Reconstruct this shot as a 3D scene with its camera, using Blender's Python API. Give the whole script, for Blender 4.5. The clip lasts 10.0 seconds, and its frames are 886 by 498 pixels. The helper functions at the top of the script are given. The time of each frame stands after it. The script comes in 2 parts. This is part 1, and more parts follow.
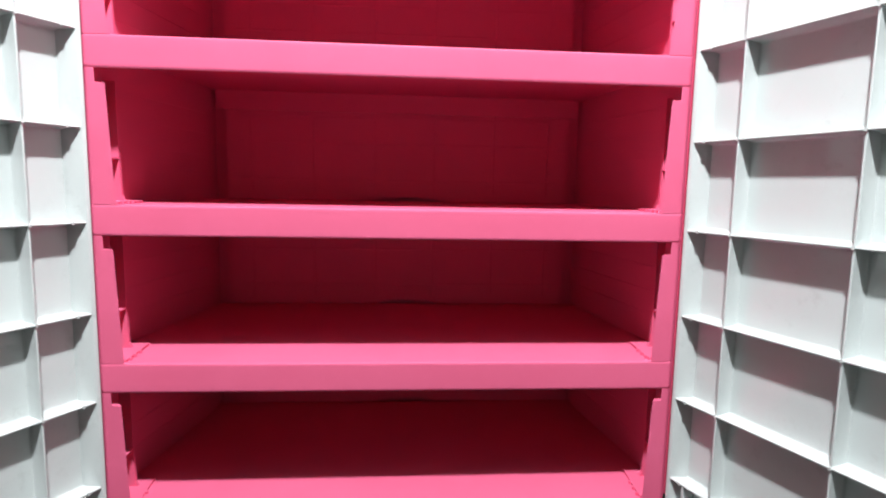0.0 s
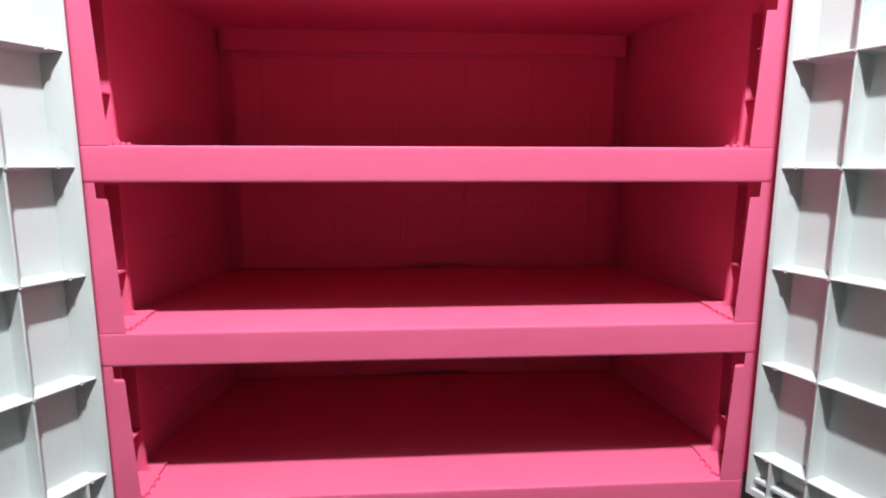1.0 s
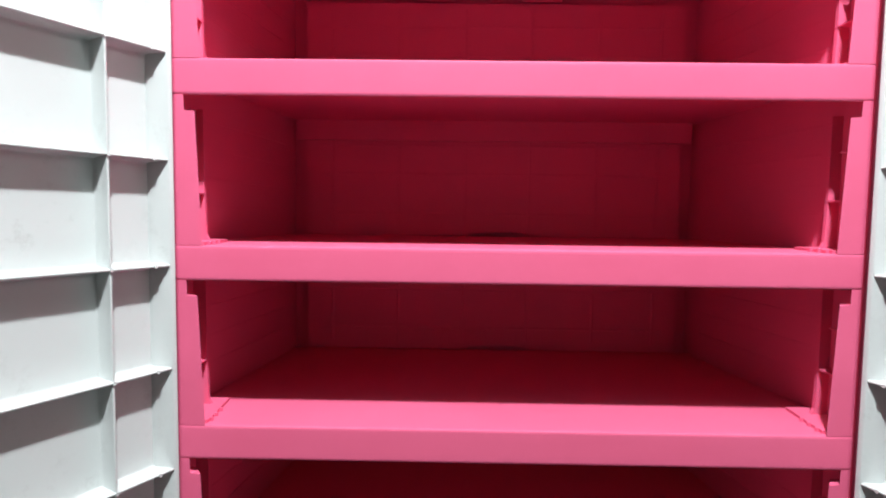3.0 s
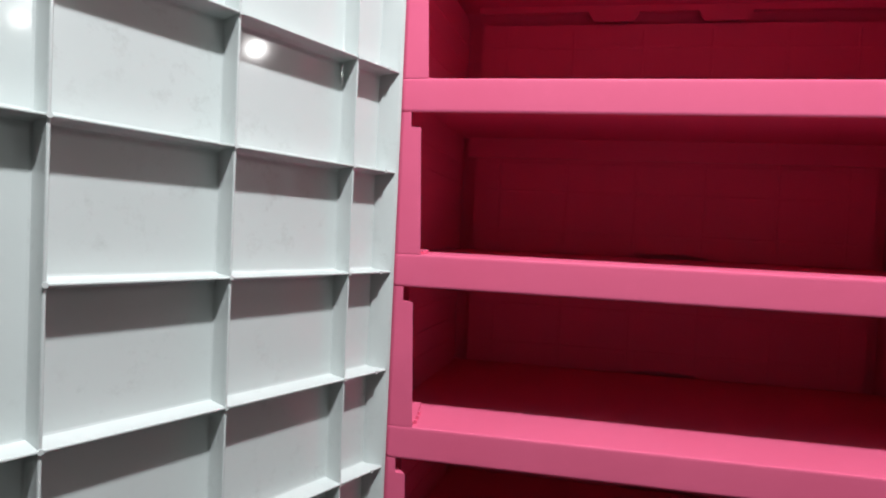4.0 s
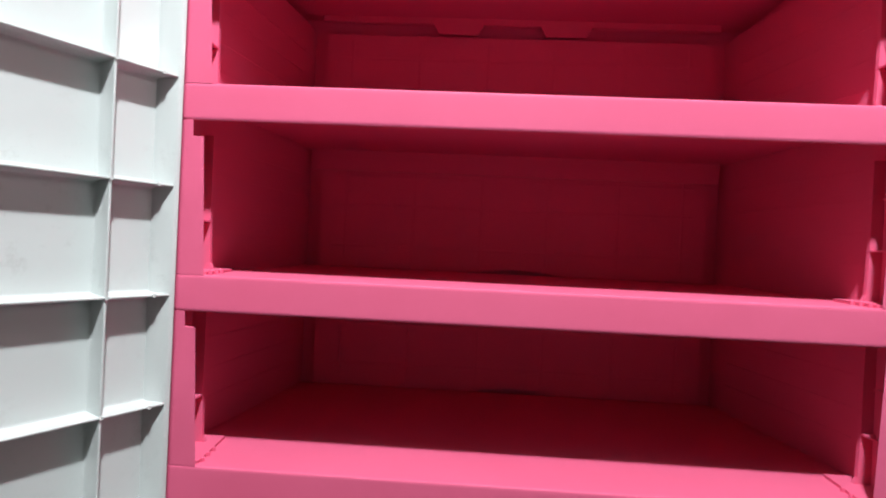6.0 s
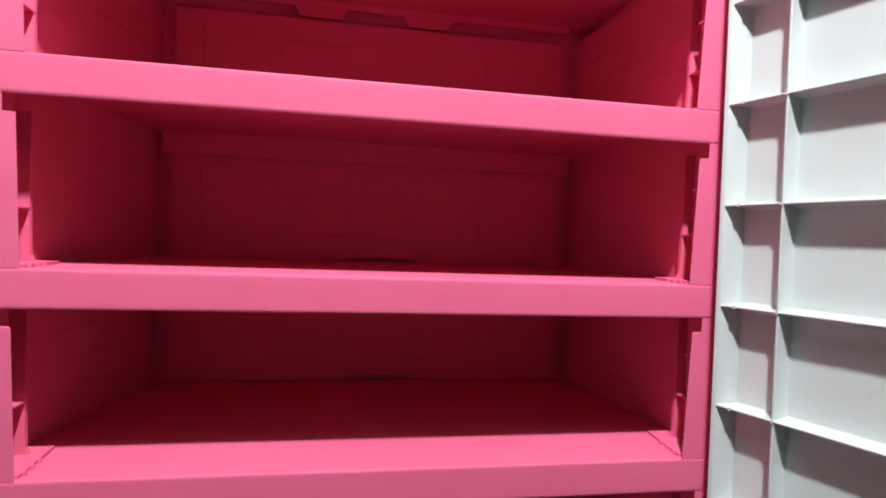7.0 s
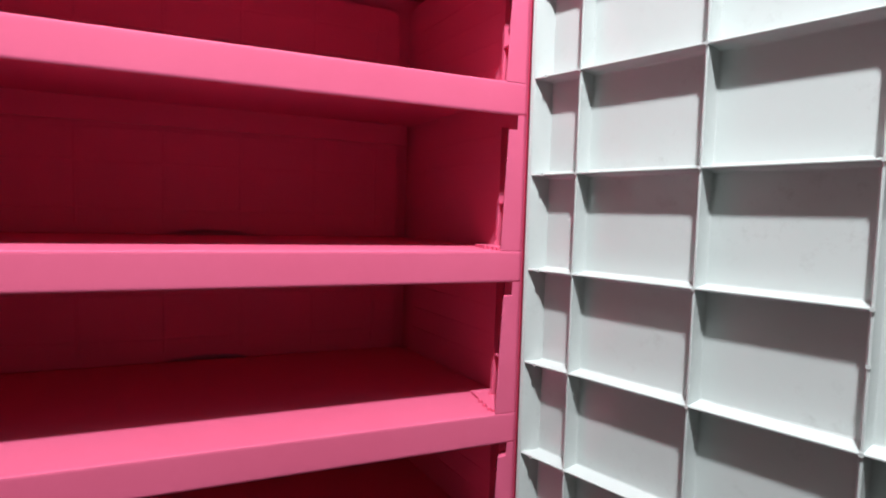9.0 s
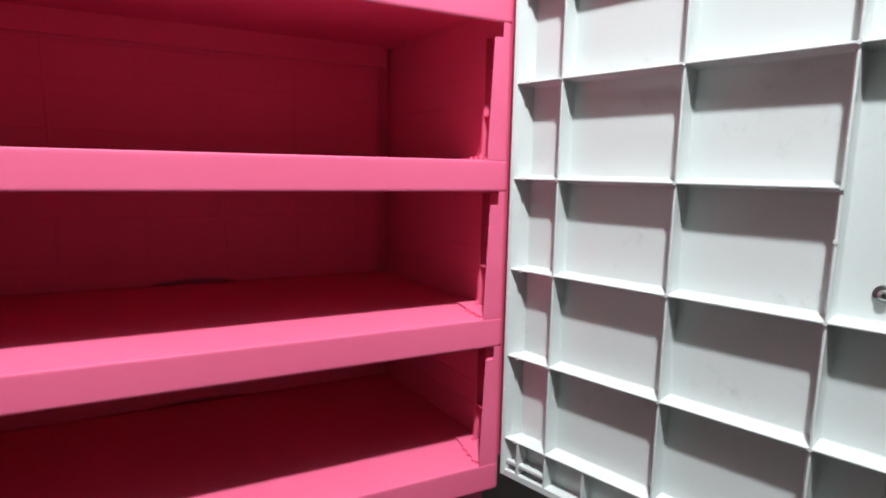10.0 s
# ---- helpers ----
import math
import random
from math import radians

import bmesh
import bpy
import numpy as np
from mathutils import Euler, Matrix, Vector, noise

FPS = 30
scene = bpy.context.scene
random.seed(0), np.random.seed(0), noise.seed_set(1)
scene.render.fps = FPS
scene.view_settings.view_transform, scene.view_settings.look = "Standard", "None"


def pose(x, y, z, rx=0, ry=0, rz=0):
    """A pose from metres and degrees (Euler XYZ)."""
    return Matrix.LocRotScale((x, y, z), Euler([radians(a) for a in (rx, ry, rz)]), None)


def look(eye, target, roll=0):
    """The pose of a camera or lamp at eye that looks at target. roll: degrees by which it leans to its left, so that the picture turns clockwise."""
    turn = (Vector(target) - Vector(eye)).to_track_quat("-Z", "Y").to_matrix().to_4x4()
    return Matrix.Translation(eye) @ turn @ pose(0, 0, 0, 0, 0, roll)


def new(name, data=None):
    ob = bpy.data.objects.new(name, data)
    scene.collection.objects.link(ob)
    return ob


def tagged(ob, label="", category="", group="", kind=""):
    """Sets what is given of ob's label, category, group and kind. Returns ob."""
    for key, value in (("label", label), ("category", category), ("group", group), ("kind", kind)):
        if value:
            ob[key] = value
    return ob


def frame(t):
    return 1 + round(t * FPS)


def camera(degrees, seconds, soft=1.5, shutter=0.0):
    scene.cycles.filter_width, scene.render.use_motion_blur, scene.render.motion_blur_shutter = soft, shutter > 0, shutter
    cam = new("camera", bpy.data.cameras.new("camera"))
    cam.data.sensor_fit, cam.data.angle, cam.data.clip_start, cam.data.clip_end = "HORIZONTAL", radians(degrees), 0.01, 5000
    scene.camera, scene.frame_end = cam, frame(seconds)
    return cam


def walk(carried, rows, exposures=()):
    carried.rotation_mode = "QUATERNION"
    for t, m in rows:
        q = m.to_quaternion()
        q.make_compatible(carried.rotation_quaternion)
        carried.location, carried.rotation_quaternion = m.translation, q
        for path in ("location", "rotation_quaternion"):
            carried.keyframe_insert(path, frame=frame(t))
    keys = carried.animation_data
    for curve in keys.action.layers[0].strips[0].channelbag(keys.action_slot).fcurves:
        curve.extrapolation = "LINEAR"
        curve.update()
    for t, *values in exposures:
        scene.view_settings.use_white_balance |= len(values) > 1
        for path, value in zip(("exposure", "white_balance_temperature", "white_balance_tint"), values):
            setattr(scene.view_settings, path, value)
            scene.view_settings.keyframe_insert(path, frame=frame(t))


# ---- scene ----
cam = camera(78.7, 10.0, soft=1.9)
PATH = [
    (0, (0.006, -0.548, 0.464), (0.151, 1.433, 0.233), 1.1),
    (0.5, (-0.043, -0.51, 0.447), (0.089, 1.468, 0.18), 0.5),
    (1, (-0.03, -0.468, 0.426), (0.102, 1.503, 0.112), 0.1),
    (1.5, (-0.006, -0.396, 0.412), (0.099, 1.576, 0.100), 0.1),
    (2, (-0.003, -0.385, 0.424), (0.05, 1.589, 0.118), 0.1),
    (2.2, (-0.011, -0.401, 0.435), (0.032, 1.576, 0.148), 0.3),
    (3.3, (-0.066, -0.472, 0.475), (-0.193, 1.523, 0.396), 1.4),
    (3.5, (-0.071, -0.472, 0.476), (-0.306, 1.513, 0.409), 1.7),
    (3.7, (-0.114, -0.482, 0.472), (-0.35, 1.502, 0.402), 2.0),
    (3.9, (-0.148, -0.484, 0.464), (-0.474, 1.489, 0.403), 2.6),
    (4, (-0.174, -0.484, 0.461), (-0.495, 1.489, 0.4), 2.8),
    (4.2, (-0.173, -0.47, 0.464), (-0.63, 1.477, 0.409), 3.2),
    (4.5, (-0.164, -0.454, 0.467), (-0.671, 1.48, 0.421), 3.5),
    (5, (-0.132, -0.431, 0.467), (-0.547, 1.525, 0.433), 3.6),
    (5.5, (-0.095, -0.436, 0.472), (-0.311, 1.553, 0.451), 3.1),
    (5.7, (-0.076, -0.437, 0.472), (-0.243, 1.556, 0.462), 2.9),
    (6.8, (-0.035, -0.452, 0.477), (0.193, 1.535, 0.462), 2.2),
    (7, (-0.032, -0.447, 0.472), (0.305, 1.525, 0.441), 2.1),
    (7.5, (0.011, -0.448, 0.483), (0.527, 1.483, 0.439), 1.8),
    (8, (0.037, -0.452, 0.491), (0.685, 1.44, 0.446), 1.5),
    (8.5, (0.028, -0.454, 0.485), (0.766, 1.403, 0.417), 1.4),
    (9, (0.025, -0.456, 0.472), (0.789, 1.388, 0.349), 1.6),
    (9.5, (0.002, -0.465, 0.451), (0.829, 1.343, 0.234), 1.9),
    (10, (0.007, -0.463, 0.429), (0.858, 1.324, 0.142), 1.0),
]
EXPOSURES = [(0.0, 0.42), (0.5, 0.32), (1.0, 0.46), (2.2, 0.62), (3.3, 0.15), (3.6, 0.0), (4.0, -0.22), (4.5, -0.42), (5.0, -0.28), (5.5, -0.1), (6.8, 0.12), (7.5, 0.02), (8.0, -0.12), (8.5, -0.12), (9.0, 0.0), (9.5, 0.16), (10.0, 0.32)]
walk(cam, [(t, look(eye, target, roll)) for t, eye, target, roll in PATH], EXPOSURES)

# ---------------------------------------------------------------- light
world = bpy.data.worlds.new("world")
scene.world = world
world.use_nodes = True
world.node_tree.nodes["Background"].inputs[0].default_value = (0.8, 0.9, 1.0, 1)
world.node_tree.nodes["Background"].inputs[1].default_value = 0.004


CEILING_BULB = (0.015, -0.60, 1.53)
WALL_BULBS = (((1.72, -0.03, 1.22), 0.030), ((1.72, -0.84, 1.30), 0.022), ((1.72, -0.87, 1.19), 0.014))  # place and bulb radius


def bulb_lamp(place, watts, radius, colour):
    data = bpy.data.lights.new("bulb_glow", "POINT")
    data.energy, data.shadow_soft_size, data.color = watts, radius, colour
    new("bulb_glow", data).location = place


bulb_lamp(CEILING_BULB, 98, 0.028, (0.96, 1.0, 1.03))
for place, radius in WALL_BULBS:
    bulb_lamp(place, 4500 * radius ** 2, radius * 0.45, (0.97, 1.0, 1.0))


# ---------------------------------------------------------------- materials
def material(name):
    mat = bpy.data.materials.new(name)
    mat.use_nodes = True
    nodes, links = mat.node_tree.nodes, mat.node_tree.links
    return mat, nodes, links, nodes["Principled BSDF"]


def plastic(name, colour, deep, rough, grain=900.0, bump=0.06, wave=0.0, smudge=0.0, smudge_colour=(0.24, 0.23, 0.22), gloss_level=0.5):
    """Moulded plastic: two scales of tone, fine orange-peel relief, slow warp of the sheet and scuffs."""
    mat, nodes, links, bsdf = material(name)
    bsdf.inputs["Specular IOR Level"].default_value = gloss_level
    coord = nodes.new("ShaderNodeTexCoord")
    big = nodes.new("ShaderNodeTexNoise")
    big.inputs["Scale"].default_value, big.inputs["Detail"].default_value = 7.0, 4.0
    links.new(coord.outputs["Object"], big.inputs["Vector"])
    mix = nodes.new("ShaderNodeMix")
    mix.data_type = "RGBA"
    mix.inputs[6].default_value, mix.inputs[7].default_value = (*deep, 1), (*colour, 1)
    ramp = nodes.new("ShaderNodeMapRange")
    ramp.inputs[1].default_value, ramp.inputs[2].default_value = 0.3, 0.7
    links.new(big.outputs["Fac"], ramp.inputs[0])
    links.new(ramp.outputs[0], mix.inputs[0])
    colour_out = mix.outputs[2]
    if smudge:
        spots = nodes.new("ShaderNodeTexNoise")
        spots.inputs["Scale"].default_value, spots.inputs["Detail"].default_value = 55.0, 6.0
        spots.inputs["Roughness"].default_value = 0.75
        links.new(coord.outputs["Object"], spots.inputs["Vector"])
        zone = nodes.new("ShaderNodeTexNoise")
        zone.inputs["Scale"].default_value = 11.0
        links.new(coord.outputs["Object"], zone.inputs["Vector"])
        cut, keep, times = (nodes.new("ShaderNodeMapRange"), nodes.new("ShaderNodeMapRange"), nodes.new("ShaderNodeMath"))
        cut.inputs[1].default_value, cut.inputs[2].default_value, cut.inputs[4].default_value = 0.54, 0.74, smudge
        keep.inputs[1].default_value, keep.inputs[2].default_value = 0.46, 0.60
        times.operation = "MULTIPLY"
        links.new(spots.outputs["Fac"], cut.inputs[0])
        links.new(zone.outputs["Fac"], keep.inputs[0])
        links.new(cut.outputs[0], times.inputs[0])
        links.new(keep.outputs[0], times.inputs[1])
        dirt = nodes.new("ShaderNodeMix")
        dirt.data_type = "RGBA"
        dirt.inputs[7].default_value = (*smudge_colour, 1)
        links.new(times.outputs[0], dirt.inputs[0])
        links.new(colour_out, dirt.inputs[6])
        colour_out = dirt.outputs[2]
    links.new(colour_out, bsdf.inputs["Base Color"])
    fine = nodes.new("ShaderNodeTexNoise")
    fine.inputs["Scale"].default_value, fine.inputs["Detail"].default_value = grain, 2.0
    links.new(coord.outputs["Object"], fine.inputs["Vector"])
    relief = nodes.new("ShaderNodeBump")
    relief.inputs["Strength"].default_value, relief.inputs["Distance"].default_value = bump, 0.001
    links.new(fine.outputs["Fac"], relief.inputs["Height"])
    if wave:
        slow = nodes.new("ShaderNodeTexNoise")
        slow.inputs["Scale"].default_value, slow.inputs["Detail"].default_value = 14.0, 1.0
        links.new(coord.outputs["Object"], slow.inputs["Vector"])
        warp = nodes.new("ShaderNodeBump")
        warp.inputs["Strength"].default_value, warp.inputs["Distance"].default_value = wave, 0.004
        links.new(slow.outputs["Fac"], warp.inputs["Height"])
        links.new(warp.outputs[0], relief.inputs["Normal"])
    links.new(relief.outputs[0], bsdf.inputs["Normal"])
    gloss = nodes.new("ShaderNodeMapRange")
    gloss.inputs[3].default_value, gloss.inputs[4].default_value = rough - 0.06, rough + 0.08
    links.new(big.outputs["Fac"], gloss.inputs[0])
    links.new(gloss.outputs[0], bsdf.inputs["Roughness"])
    return mat


PINK = plastic("pink_plastic", (0.77, 0.134, 0.258), (0.75, 0.121, 0.237), 0.55, 900, 0.03, 0.04, gloss_level=0.15)
WHITE = plastic("white_plastic", (0.60, 0.64, 0.632), (0.575, 0.615, 0.607), 0.08, 500, 0.004, 0.03, 0.30)
STEEL, _, _, b = material("dark_steel")
b.inputs["Base Color"].default_value, b.inputs["Metallic"].default_value, b.inputs["Roughness"].default_value = (0.16, 0.17, 0.17, 1), 1.0, 0.3
PALE_STEEL, _, _, b = material("pale_steel")
b.inputs["Base Color"].default_value, b.inputs["Metallic"].default_value, b.inputs["Roughness"].default_value = (0.62, 0.63, 0.63, 1), 1.0, 0.28
WALL_PAINT = plastic("wall_paint", (0.16, 0.155, 0.145), (0.14, 0.136, 0.128), 0.8, 220, 0.2)
FLOOR_TILE = plastic("floor_tile", (0.05, 0.045, 0.043), (0.035, 0.032, 0.03), 0.4, 200, 0.1)
BULB_GLOW, nodes, links, b = material("bulb_glass")
b.inputs["Emission Color"].default_value, b.inputs["Emission Strength"].default_value = (1, 0.98, 0.95, 1), 60.0


# ---------------------------------------------------------------- mesh helpers
def box(bm, x0, x1, y0, y1, z0, z1):
    vs = [bm.verts.new((x, y, z)) for x in (x0, x1) for y in (y0, y1) for z in (z0, z1)]
    for f in ((0, 1, 3, 2), (4, 6, 7, 5), (0, 4, 5, 1), (2, 3, 7, 6), (0, 2, 6, 4), (1, 5, 7, 3)):
        bm.faces.new([vs[i] for i in f])
    return bm


def prism(bm, poly, a0, a1, axis):
    """A polygon given in the two other axes (in x, y, z order), drawn out along axis from a0 to a1."""
    def place(p, a):
        return {"x": (a, p[0], p[1]), "y": (p[0], a, p[1]), "z": (p[0], p[1], a)}[axis]
    low = [bm.verts.new(place(p, a0)) for p in poly]
    high = [bm.verts.new(place(p, a1)) for p in poly]
    bm.faces.new(low)
    bm.faces.new(high[::-1])
    for i in range(len(poly)):
        j = (i + 1) % len(poly)
        bm.faces.new((low[i], high[i], high[j], low[j]))
    return bm


def disc(bm, centre, radius, height, axis="z", sides=16, dome=0.0):
    """A short round stud, with a domed head if dome is given."""
    rings = [(radius, 0.0), (radius, height)]
    if dome:
        rings += [(radius * 0.75, height + dome * 0.6), (radius * 0.35, height + dome * 0.93)]
    c = Vector(centre)
    made = []
    for r, h in rings:
        ring = []
        for i in range(sides):
            a = 2 * math.pi * i / sides
            p = {"z": (math.cos(a) * r, math.sin(a) * r, h), "y": (math.cos(a) * r, h, math.sin(a) * r), "x": (h, math.cos(a) * r, math.sin(a) * r)}[axis]
            ring.append(bm.verts.new(c + Vector(p)))
        made.append(ring)
    bm.faces.new(made[0])
    bm.faces.new(made[-1][::-1])
    for lo, hi in zip(made, made[1:]):
        for i in range(sides):
            j = (i + 1) % sides
            bm.faces.new((lo[i], hi[i], hi[j], lo[j]))
    return bm


def soften(bm, width, segments=2, angle=40):
    edges = [e for e in bm.edges if len(e.link_faces) == 2 and e.calc_face_angle(0) > radians(angle)]
    bmesh.ops.bevel(bm, geom=edges, offset=width, segments=segments, affect="EDGES", profile=0.5, clamp_overlap=True)
    return bm


def finish(name, bm, mat, smooth=False):
    bmesh.ops.recalc_face_normals(bm, faces=bm.faces)
    mesh = bpy.data.meshes.new(name)
    bm.to_mesh(mesh)
    bm.free()
    mesh.materials.append(mat)
    if smooth:
        for p in mesh.polygons:
            p.use_smooth = True
        mesh.set_sharp_from_angle(angle=radians(35))
    return mesh


def part(name, bm, mat, parent, label="", smooth=True):
    """One mesh object from bm under a thing or a part."""
    ob = new(name, bm if isinstance(bm, bpy.types.Mesh) else finish(name, bm, mat, smooth))
    ob.parent = parent
    return tagged(ob, label)


def setting(name, bm, mat, label, category):
    return tagged(new(name, finish(name, bm, mat)), label, category, kind="structure")


def B():
    return bmesh.new()


# ---------------------------------------------------------------- the room
X0, X1, Y0, Y1, Z0, H = -1.9, 1.9, -2.8, 0.42, -0.95, 1.65
setting("floor", box(B(), X0 - 0.1, X1 + 0.1, Y0 - 0.1, Y1 + 0.1, Z0 - 0.1, Z0), FLOOR_TILE, "dark grey floor of the room", "floor")
setting("ceiling", box(B(), X0 - 0.1, X1 + 0.1, Y0 - 0.1, Y1 + 0.1, H, H + 0.1), WALL_PAINT, "plain beige painted ceiling", "ceiling")
setting("wall_north", box(B(), X0, X1, Y1, Y1 + 0.1, Z0, H), WALL_PAINT, "plain beige wall behind the cabinet", "wall")
setting("wall_south", box(B(), X0, X1, Y0 - 0.1, Y0, Z0, H), WALL_PAINT, "plain beige painted room wall", "wall")
setting("wall_west", box(B(), X0 - 0.1, X0, Y0 - 0.1, Y1 + 0.1, Z0, H), WALL_PAINT, "plain beige painted room wall", "wall")
setting("wall_east", box(B(), X1, X1 + 0.1, Y0 - 0.1, Y1 + 0.1, Z0, H), WALL_PAINT, "plain beige painted room wall", "wall")

tagged(new("counter", finish("counter", soften(box(B(), -0.75, 0.75, -0.06, Y1, Z0, 0.0), 0.006), FLOOR_TILE)), "plain dark counter under the cabinet", "counter")

# ---------------------------------------------------------------- the cabinet
PITCH = 0.16                      # from shelf to shelf
SHELVES = (0.12, 0.28, 0.44, 0.60)  # tops of the shelves
LIP = 0.0305                      # height of a shelf's front lip
HALF = 0.3003                     # half the width of a shelf
BACK = 0.288                      # face of the back panel
WALL_IN, WALL_FRONT, WALL_BACK, WALL_OUT = 0.3060, 0.3050, 0.277, 0.3105
CHEEK = 0.2990                    # inner face of the sides just behind the uprights

cabinet = tagged(new("storage_cabinet"), "pink plastic shoe cabinet with empty shelves and open white doors", "cabinet")


def front_path(half, depth, radius, steps=7):
    """Plan of a shelf's front rim, with rounded corners: points and the way inward."""
    pts = [((-half, depth), (1, 0))]
    for i in range(steps + 1):
        a = math.pi / 2 * i / steps
        pts.append(((-half + radius - radius * math.cos(a), radius - radius * math.sin(a)), (math.cos(a), math.sin(a))))
    n = 24
    for i in range(1, n):
        x = (-half + radius) + (2 * half - 2 * radius) * i / n
        pts.append(((x, 0.0), (0, 1)))
    for i in range(steps + 1):
        a = math.pi / 2 * (1 - i / steps)
        pts.append(((half - radius + radius * math.cos(a), radius - radius * math.sin(a)), (-math.cos(a), math.sin(a))))
    pts.append(((half, depth), (-1, 0)))
    return pts


def sweep(bm, path, profile):
    """Draws a closed profile of (inset, height) along a plan path."""
    rings = [[bm.verts.new((p[0] + n[0] * d, p[1] + n[1] * d, z)) for d, z in profile] for p, n in path]
    for a, b2 in zip(rings, rings[1:]):
        for i in range(len(profile)):
            j = (i + 1) % len(profile)
            bm.faces.new((a[i], a[j], b2[j], b2[i]))
    bm.faces.new(rings[0])
    bm.faces.new(rings[-1][::-1])
    return bm


def rim_mesh():
    profile = [(0.0008, -LIP), (0.0, -LIP + 0.0012), (0.0, -LIP + 0.0030), (0.0, -0.0036), (0.0001, -0.0014), (0.0004, -0.0006), (0.0008, -0.0002), (0.0016, 0.0),
               (0.0036, 0.0), (0.0058, 0.0), (0.0058, -0.0030), (0.0036, -0.0040), (0.0034, -LIP)]
    return finish("front_lip", sweep(B(), front_path(HALF, 0.014, 0.0075), profile), PINK, True)


def plate_mesh():
    h, w = HALF - 0.0058, WALL_IN + 0.0005
    plan = [(-h, 0.0058), (h, 0.0058), (h, 0.0142), (w, 0.0230), (w, BACK), (-w, BACK), (-w, 0.0230), (-h, 0.0142)]
    return finish("plate", prism(B(), plan, -0.003, -0.0002, "z"), PINK)


REAR_LIP = finish("rear_lip", soften(box(B(), -0.268, 0.268, 0.2795, 0.2845, -0.030, -0.0028), 0.0015, 2), PINK, True)
RIM, PLATE = rim_mesh(), plate_mesh()
for z in SHELVES:
    shelf = part("shelf", PLATE, PINK, cabinet)
    shelf.location = (0, 0, z)
    part("front_lip", RIM, PINK, shelf)
    part("rear_lip", REAR_LIP, PINK, shelf)


def side_post(sgn, height, notch):
    """The front upright of one tier: tapering inner edge, stepped back under the shelf above."""
    poly = [(HALF, 0.0002), (0.2735, 0.0002), (0.2785, height - notch), (0.2875, height - notch + 0.0006), (0.2880, height), (HALF, height)]
    bm = B()
    front = [bm.verts.new((sgn * x, 0.0002, z)) for x, z in poly]
    rear = [bm.verts.new((sgn * min(HALF, x + 0.0095 if x < HALF else x), 0.013, z)) for x, z in poly]
    bm.faces.new(front)
    bm.faces.new(rear[::-1])
    for i in range(len(poly)):
        j = (i + 1) % len(poly)
        bm.faces.new((front[i], rear[i], rear[j], front[j]))
    bmesh.ops.remove_doubles(bm, verts=bm.verts, dist=0.00005)
    bmesh.ops.recalc_face_normals(bm, faces=bm.faces)
    corner = [e for e in bm.edges if all(abs(v.co.x) > HALF - 0.0001 and v.co.y < 0.001 for v in e.verts)]
    bmesh.ops.bevel(bm, geom=corner, offset=0.0075, segments=6, affect="EDGES", profile=0.5)
    return finish("front_post", bm, PINK, True)


def side_wall(sgn, height):
    """The side sheet of one tier, drawn in towards the back."""
    plan = [(WALL_IN, 0.0105), (WALL_IN, 0.0410), (WALL_FRONT, 0.0720), (WALL_BACK, 0.262), (WALL_BACK, 0.300), (WALL_OUT, 0.300), (WALL_OUT, 0.0125), (WALL_IN + 0.002, 0.0105)]
    bm = prism(B(), [(sgn * x, y) for x, y in plan], 0.0, height, "z")
    soften(bm, 0.0012, 2)
    return finish("side_sheet", bm, PINK, True)


CHANNEL_EDGE = {-1: 0.2925, 1: 0.2955}  # how far the rib behind each upright reaches in


def ledge(sgn, inner, rear, height):
    """A thin ledge across the channel behind the upright."""
    plan = [(inner, 0.0118), (CHEEK, 0.0118), (CHEEK, min(rear, 0.0300))]
    if rear > 0.034:
        plan += [(WALL_IN + 0.0005, 0.0340), (WALL_IN + 0.0005, rear)]
    plan += [(inner, rear)]
    return finish("ledge", soften(prism(B(), [(sgn * x, y) for x, y in plan], height, height + 0.0015, "z"), 0.0004, 1), PINK)


def fin(sgn):
    """The narrow fin on the front edge of the side sheet, under the ledge, flared at its foot."""
    e = CHANNEL_EDGE[sgn]
    poly = ((e, 0.0456), (WALL_IN + 0.0005, 0.0456), (WALL_IN + 0.0005, 0.002), (e - 0.0043, 0.002), (e - 0.0012, 0.008))
    bm = prism(B(), [(sgn * x, z) for x, z in poly], 0.0470, 0.0510, "y")
    return finish("fin", soften(bm, 0.0004, 1), PINK)


def upright_rib(sgn):
    """The rib that closes the channel above the ledge."""
    a, b2 = sorted((sgn * CHANNEL_EDGE[sgn], sgn * (WALL_IN + 0.0005)))
    return finish("upright_rib", soften(box(B(), a, b2, 0.0470, 0.0510, 0.0470, PITCH - LIP - 0.004), 0.0004, 1), PINK)


def foot(sgn):
    """The flat toe of the upright on the shelf."""
    bm = prism(B(), [(sgn * x, y) for x, y in ((CHEEK, 0.006), (0.2740, 0.006), (0.2745, 0.020), (0.2785, 0.066), (WALL_IN + 0.001, 0.066), (WALL_IN + 0.001, 0.034), (CHEEK, 0.030))], 0.0, 0.0026, "z")
    return finish("foot_plate", soften(bm, 0.0006, 1), PINK, True)


def wall_rib(sgn):
    plan = [(WALL_FRONT - 0.0004, 0.0725), (WALL_BACK - 0.0004, 0.255), (WALL_BACK + 0.002, 0.255), (WALL_FRONT + 0.002, 0.0725)]
    return finish("rib", prism(B(), [(sgn * x, y) for x, y in plan], 0.0, 0.0016, "z"), PINK)


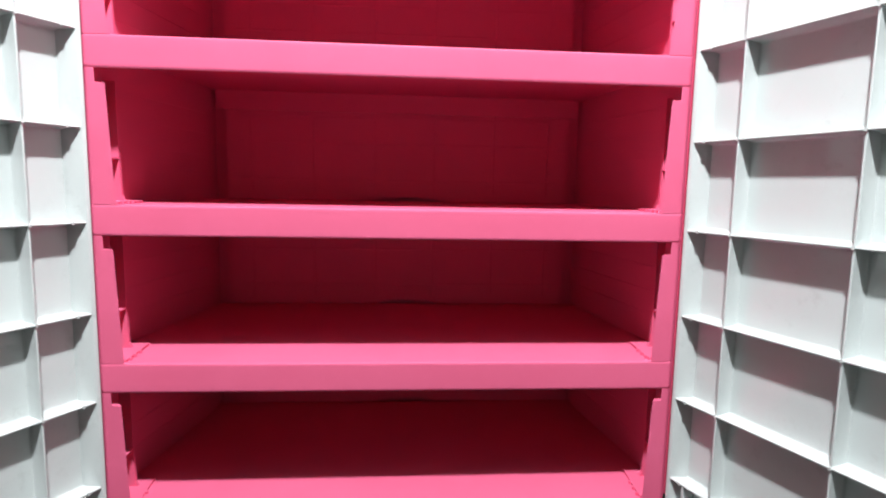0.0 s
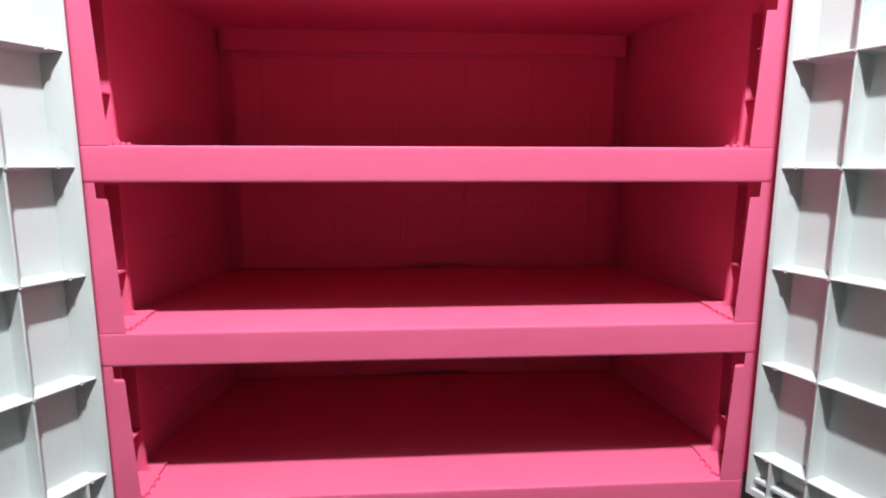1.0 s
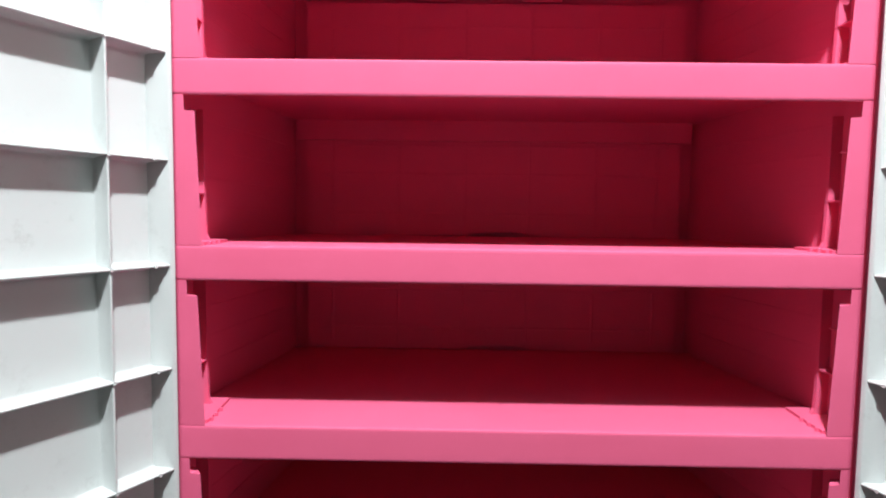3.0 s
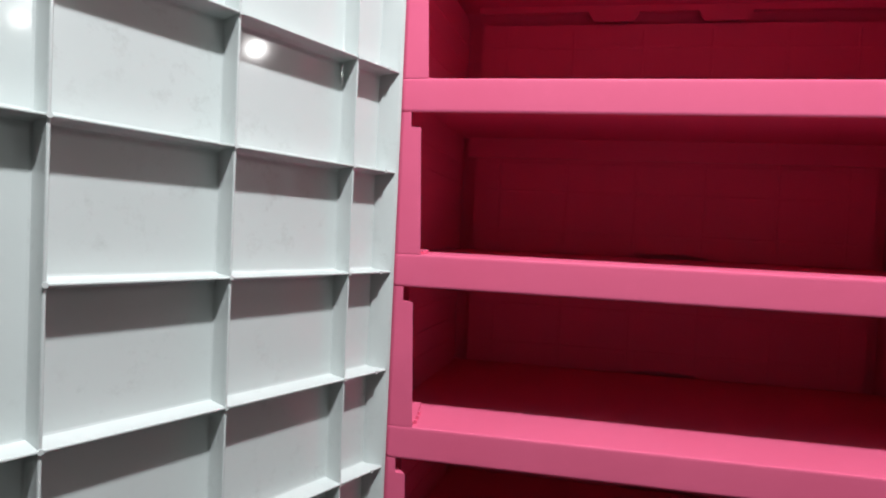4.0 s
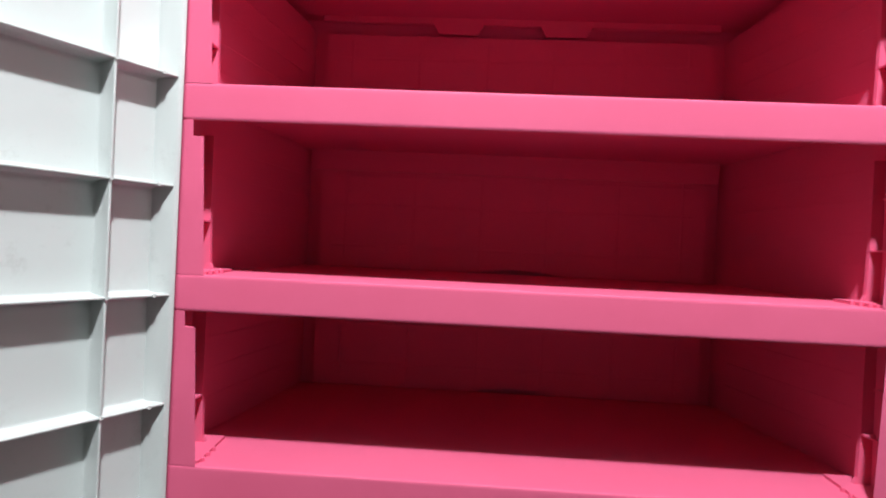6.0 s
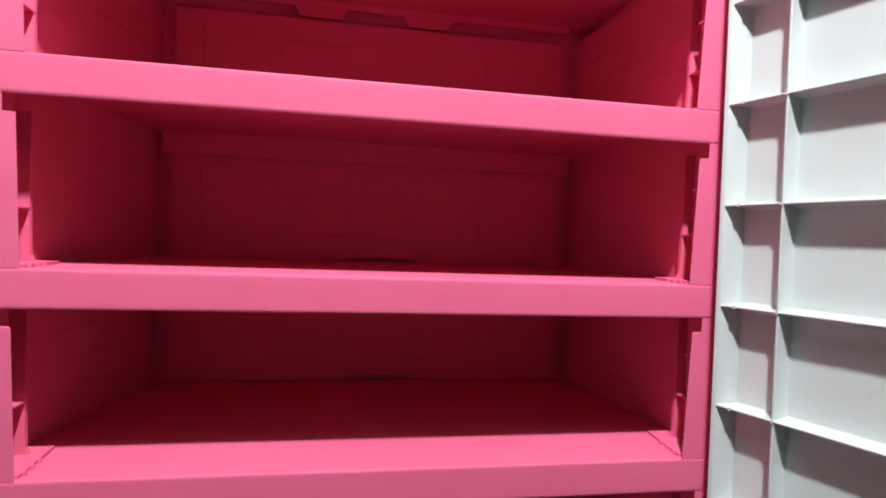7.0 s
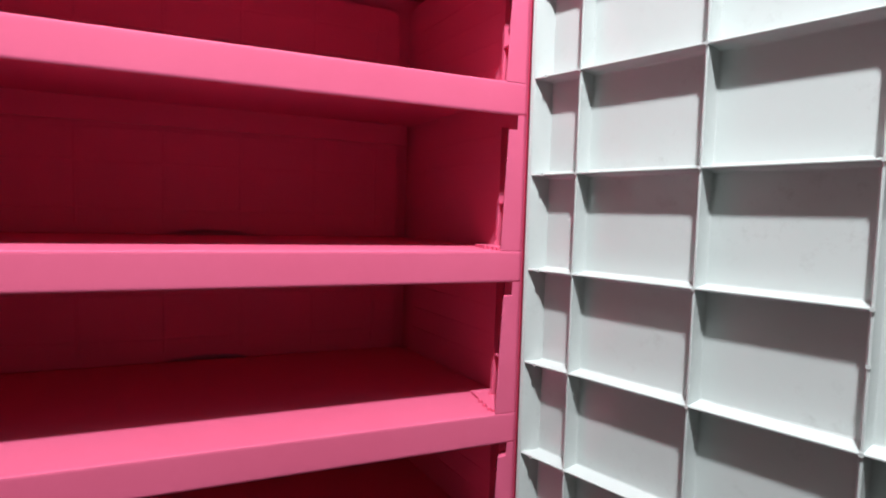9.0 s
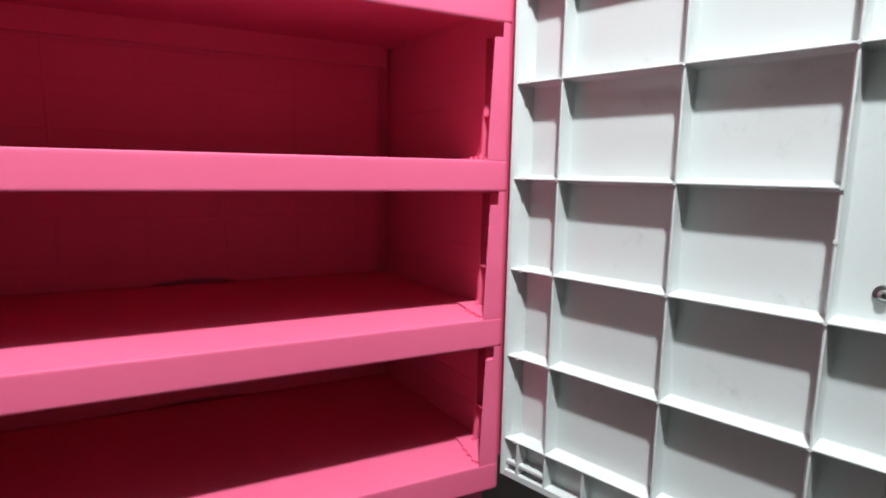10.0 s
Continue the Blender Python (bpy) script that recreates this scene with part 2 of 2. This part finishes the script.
WALL_RIBS = {s: wall_rib(s) for s in (-1, 1)}
FLARES = {s: finish("hinge_flare", soften(prism(B(), [(s * x, y) for x, y in ((0.2985, 0.0095), (0.3200, 0.0225), (0.3200, 0.034), (0.2985, 0.034))], 0.0, PITCH - 0.0004, "z"), 0.0006, 1), PINK, True) for s in (-1, 1)}
PIN = finish("pin", disc(B(), (0, 0, 0), 0.0018, 0.0032, "z", 10, 0.0004), PINK, True)
FINS = {s: fin(s) for s in (-1, 1)}
UPRIGHTS = {s: upright_rib(s) for s in (-1, 1)}
CLEAR = PITCH - LIP
POSTS = {s: side_post(s, CLEAR, 0.014) for s in (-1, 1)}
TOP_POSTS = {s: side_post(s, CLEAR - 0.015, 0.012) for s in (-1, 1)}
WALLS = {s: side_wall(s, PITCH - 0.0003) for s in (-1, 1)}
LEDGES = {s: (ledge(s, CHANNEL_EDGE[s] - 0.0003, 0.0508, 0.0458), ledge(s, 0.2910, 0.0290, 0.0890)) for s in (-1, 1)}
FEET = {s: foot(s) for s in (-1, 1)}
for z in SHELVES:
    for s in (-1, 1):
        side = part("side_panel", WALLS[s], PINK, cabinet)
        side.location = (0, 0, z - 0.0001)
        part("front_post", TOP_POSTS[s] if z == SHELVES[-1] else POSTS[s], PINK, side)
        for shelf_ledge in LEDGES[s]:
            part("ledge", shelf_ledge, PINK, side)
        part("fin", FINS[s], PINK, side)
        part("upright_rib", UPRIGHTS[s], PINK, side)
        for h in (0.034, 0.062, 0.092, 0.120):
            part("rib", WALL_RIBS[s], PINK, side).location = (0, 0, h)
        part("hinge_flare", FLARES[s], PINK, side)
        toe = part("foot_plate", FEET[s], PINK, side)
        for x, y in ((0.2730, 0.012), (0.2738, 0.024), (0.2748, 0.036)):
            part("pin", PIN, PINK, toe).location = (s * x, y, 0)


def back_mesh():
    """The back sheet of one tier, with a low arched slot at its foot."""
    h, w = PITCH - 0.004, 0.258
    arch = [(0.012 + 0.048 * math.cos(math.pi * (1 - i / 10)), 0.0005 + 0.0055 * math.sin(math.pi * i / 10)) for i in range(11)]
    poly = [(-w, 0.0005), *arch, (w, 0.0005), (w, h), (-w, h)]
    return finish("back_panel", prism(B(), poly, BACK, BACK + 0.004, "y"), PINK)


BACKS = back_mesh()
UP_RIB = finish("rib", prism(B(), [(-0.0022, BACK), (-0.0008, BACK - 0.0005), (0.0008, BACK - 0.0005), (0.0022, BACK)], 0.012, PITCH - 0.012, "z"), PINK)
ACROSS_RIB = finish("rib", prism(B(), [(BACK, -0.0022), (BACK - 0.0004, -0.0008), (BACK - 0.0004, 0.0008), (BACK, 0.0022)], -0.24, 0.24, "x"), PINK)
for z in SHELVES:
    back = part("back_panel", BACKS, PINK, cabinet)
    back.location = (0, 0, z)
    for x in (-0.222, -0.130, -0.038, 0.050, 0.142, 0.226):
        part("rib", UP_RIB, PINK, back).location = (x, 0, 0)
    for dz in (0.030, 0.085, 0.124):
        part("rib", ACROSS_RIB, PINK, back).location = (0, 0, dz)
part("back_skin", box(B(), -WALL_OUT + 0.001, WALL_OUT - 0.001, 0.3004, 0.304, 0.09, 0.7779), PINK, cabinet)

# the lid, with a hanging rear flange that carries two tabs
lid = part("lid", soften(box(B(), -WALL_OUT, WALL_OUT, -0.002, 0.306, 0.778, 0.792), 0.004, 3), PINK, cabinet)
part("front_lip", soften(box(B(), -WALL_OUT + 0.001, WALL_OUT - 0.001, 0.0, 0.004, 0.7310, 0.7785), 0.001), PINK, lid)
for s in (-1, 1):
    a, b2 = sorted((s * (WALL_OUT - 0.001), s * (WALL_OUT - 0.010)))
    part("side_lip", box(B(), a, b2, 0.0042, 0.300, 0.7602, 0.7785), PINK, lid)
part("rear_lip", box(B(), -0.262, 0.262, 0.280, 0.2875, 0.7700, 0.7785), PINK, lid)
for x in (-0.080, 0.062):
    part("tab", prism(B(), [(x - 0.034, 0.7705), (x - 0.026, 0.757), (x + 0.026, 0.757), (x + 0.034, 0.7705)], 0.2795, 0.2835, "y"), PINK, lid)

# the base under the lowest shelf
base = part("base", soften(box(B(), -0.290, 0.290, 0.020, 0.296, 0.028, 0.0893), 0.003), PINK, cabinet)
for x in (-0.25, 0.25):
    for y in (0.05, 0.26):
        part("foot", disc(B(), (x, y, 0.0), 0.022, 0.0285, "z", 20), PINK, base)

# ---------------------------------------------------------------- the doors
ROWS_Z = [0.151 + 0.0905 * k for k in range(7)]
COLS = (0.0495, 0.1570, 0.2640)
DOOR_W, DOOR_Z0, DOOR_Z1, DEPTH = 0.314, 0.109, 0.741, 0.0165


def rib_across(s0, s1, sgn):
    """A level rib: thin at its free edge, thicker with a filleted root; its hinge end leans with the stile."""
    sect = [(-DEPTH, -0.0044), (-DEPTH + 0.0004, -0.0030), (-DEPTH + 0.0022, -0.0020), (-0.0006, -0.0009), (0.0, -0.0004), (0.0, 0.0004), (-0.0006, 0.0009), (-DEPTH + 0.0022, 0.0020), (-DEPTH + 0.0004, 0.0030), (-DEPTH, 0.0044)]
    return prism(B(), [(sgn * n, z) for n, z in sect], s0, s1, "x")


def rib_up(z0, z1, sgn):
    sect = [(-0.0044, -DEPTH), (-0.0030, -DEPTH + 0.0004), (-0.0020, -DEPTH + 0.0022), (-0.0010, -0.0012), (-0.0005, -0.0006), (0.0005, -0.0006), (0.0010, -0.0012), (0.0020, -DEPTH + 0.0022), (0.0030, -DEPTH + 0.0004), (0.0044, -DEPTH)]
    return prism(B(), [(s, sgn * n) for s, n in sect], z0, z1, "z")


def make_door(sgn, m):
    bm = box(B(), 0.0088, DOOR_W - 0.004, *sorted((sgn * -DEPTH, sgn * (-DEPTH - 0.003))), DOOR_Z0 + 0.002, DOOR_Z1 - 0.002)
    door = part("door", bm, WHITE, cabinet, "open white plastic door with a grid of ribs inside")
    door.matrix_local = m
    edge = -0.006
    hinge = [(edge, -0.0200), (edge, -0.003), (edge + 0.0008, -0.0008), (edge + 0.0018, 0.0), (-0.0015, 0.0), (0.0, -0.0008), (0.009, -DEPTH), (0.009, -0.0200)]
    part("stile", prism(B(), [(s, sgn * n) for s, n in hinge], DOOR_Z0, DOOR_Z1, "z"), WHITE, door)
    free = [(DOOR_W, -0.0200), (DOOR_W, -0.001), (DOOR_W - 0.001, 0.0), (DOOR_W - 0.004, 0.0), (DOOR_W - 0.009, -DEPTH), (DOOR_W - 0.009, -0.0200)]
    part("stile", prism(B(), [(s, sgn * n) for s, n in free], DOOR_Z0, DOOR_Z1, "z"), WHITE, door)
    for z0, z1 in ((DOOR_Z0, DOOR_Z0 + 0.0065), (DOOR_Z1 - 0.004, DOOR_Z1)):
        part("edge_rail", soften(box(B(), 0.0, DOOR_W - 0.004, *sorted((sgn * -0.0003, sgn * -0.018)), z0, z1), 0.0008, 1), WHITE, door)
    long_rib = finish("rib", rib_across(0.0005, DOOR_W - 0.004, sgn), WHITE, True)
    short_rib = finish("rib", rib_across(0.0005, COLS[2] + 0.0004, sgn), WHITE, True)
    for k, z in enumerate(ROWS_Z):
        part("rib", short_rib if k == 3 else long_rib, WHITE, door).location = (0, 0, z)
    upright = finish("rib", rib_up(DOOR_Z0 + 0.003, DOOR_Z1 - 0.003, sgn), WHITE, True)
    for s in COLS:
        part("rib", upright, WHITE, door).location = (s, 0, 0)
    # moulding pips on the ribs
    pip = finish("pip", disc(B(), (0, 0, 0), 0.0017, 0.0012, "y", 8), WHITE, True)
    for z in ROWS_Z:
        for s in (0.013, *COLS):
            part("pip", pip, WHITE, door).location = (s, -0.0004 if sgn > 0 else -0.0008, z)
    if sgn < 0:
        part("pip", disc(B(), (COLS[2], 0.0, 0.387), 0.0016, 0.0014, "y", 8), WHITE, door)
    # hinge brackets at the foot and head
    for z0, z1, zb in ((DOOR_Z0 + 0.003, ROWS_Z[0], DOOR_Z0 + 0.016), (ROWS_Z[-1], DOOR_Z1 - 0.003, DOOR_Z1 - 0.021)):
        bm = box(B(), 0.002, COLS[0], *sorted((sgn * -DEPTH, sgn * -0.002)), zb - 0.0014, zb + 0.0014)
        box(bm, 0.0155, 0.0180, *sorted((sgn * -DEPTH, sgn * -0.0005)), z0, z1)
        part("hinge_bracket", bm, WHITE, door, "white moulded hinge bracket")
        part("rib", box(B(), 0.0905, 0.0925, *sorted((sgn * -DEPTH, sgn * -0.001)), z0, z1), WHITE, door)
    for z in (0.354, 0.486):
        screw = part("screw", disc(B(), (0.291, sgn * -DEPTH if sgn > 0 else DEPTH, z), 0.0062, 0.0012 * sgn, "y", 20, 0.0016 * sgn), STEEL, door, "dark steel screw with washer")
        part("screw_head", disc(B(), (0.291, sgn * (-DEPTH + 0.0026), z), 0.0034, 0.0016 * sgn, "y", 14, 0.0008 * sgn), PALE_STEEL, screw, "bright steel screw head")
        part("screw_slot", disc(B(), (0.291, sgn * (-DEPTH + 0.0046), z), 0.0013, 0.0006 * sgn, "y", 6), STEEL, screw)
    return door


def door_pose(x, y, ux, uy, sgn):
    u = Vector((ux, uy, 0)).normalized()
    n = Vector((-u.y, u.x, 0))
    return Matrix(((u.x, n.x, 0, x), (u.y, n.y, 0, y), (0, 0, 1, 0), (0, 0, 0, 1)))


make_door(1, door_pose(-0.2995, -0.004, -0.490, -0.872, 1))
make_door(-1, door_pose(0.2995, -0.008, 0.347, -0.938, -1))

# ---------------------------------------------------------------- the lamps
def bulb_thing(name, label, place, holder_axis, reach, radius=0.030, shape=(1, 1, 1)):
    thing = tagged(new(name), label, "lamp")
    thing.location = place
    bm = B()
    bmesh.ops.create_uvsphere(bm, u_segments=20, v_segments=12, radius=radius)
    bmesh.ops.scale(bm, vec=shape, verts=bm.verts)
    part("bulb", bm, BULB_GLOW, thing).visible_shadow = False
    start = {"z": (0, 0, radius * 0.8), "x": (radius * 0.8, 0, 0)}[holder_axis]
    part("holder", disc(B(), start, radius * 0.6, reach - radius * 0.8, holder_axis, 20), WALL_PAINT, thing)
    return thing


bulb_thing("ceiling_lamp", "round glowing bulb in a white ceiling holder", CEILING_BULB, "z", H - CEILING_BULB[2])
for place, radius in WALL_BULBS:
    tagged(bulb_thing("wall_lamp", "oval glowing bulb in a plain wall holder", place, "x", X1 - place[0], radius, (0.85, 1.3, 0.6)), group="bulbs on the wall")
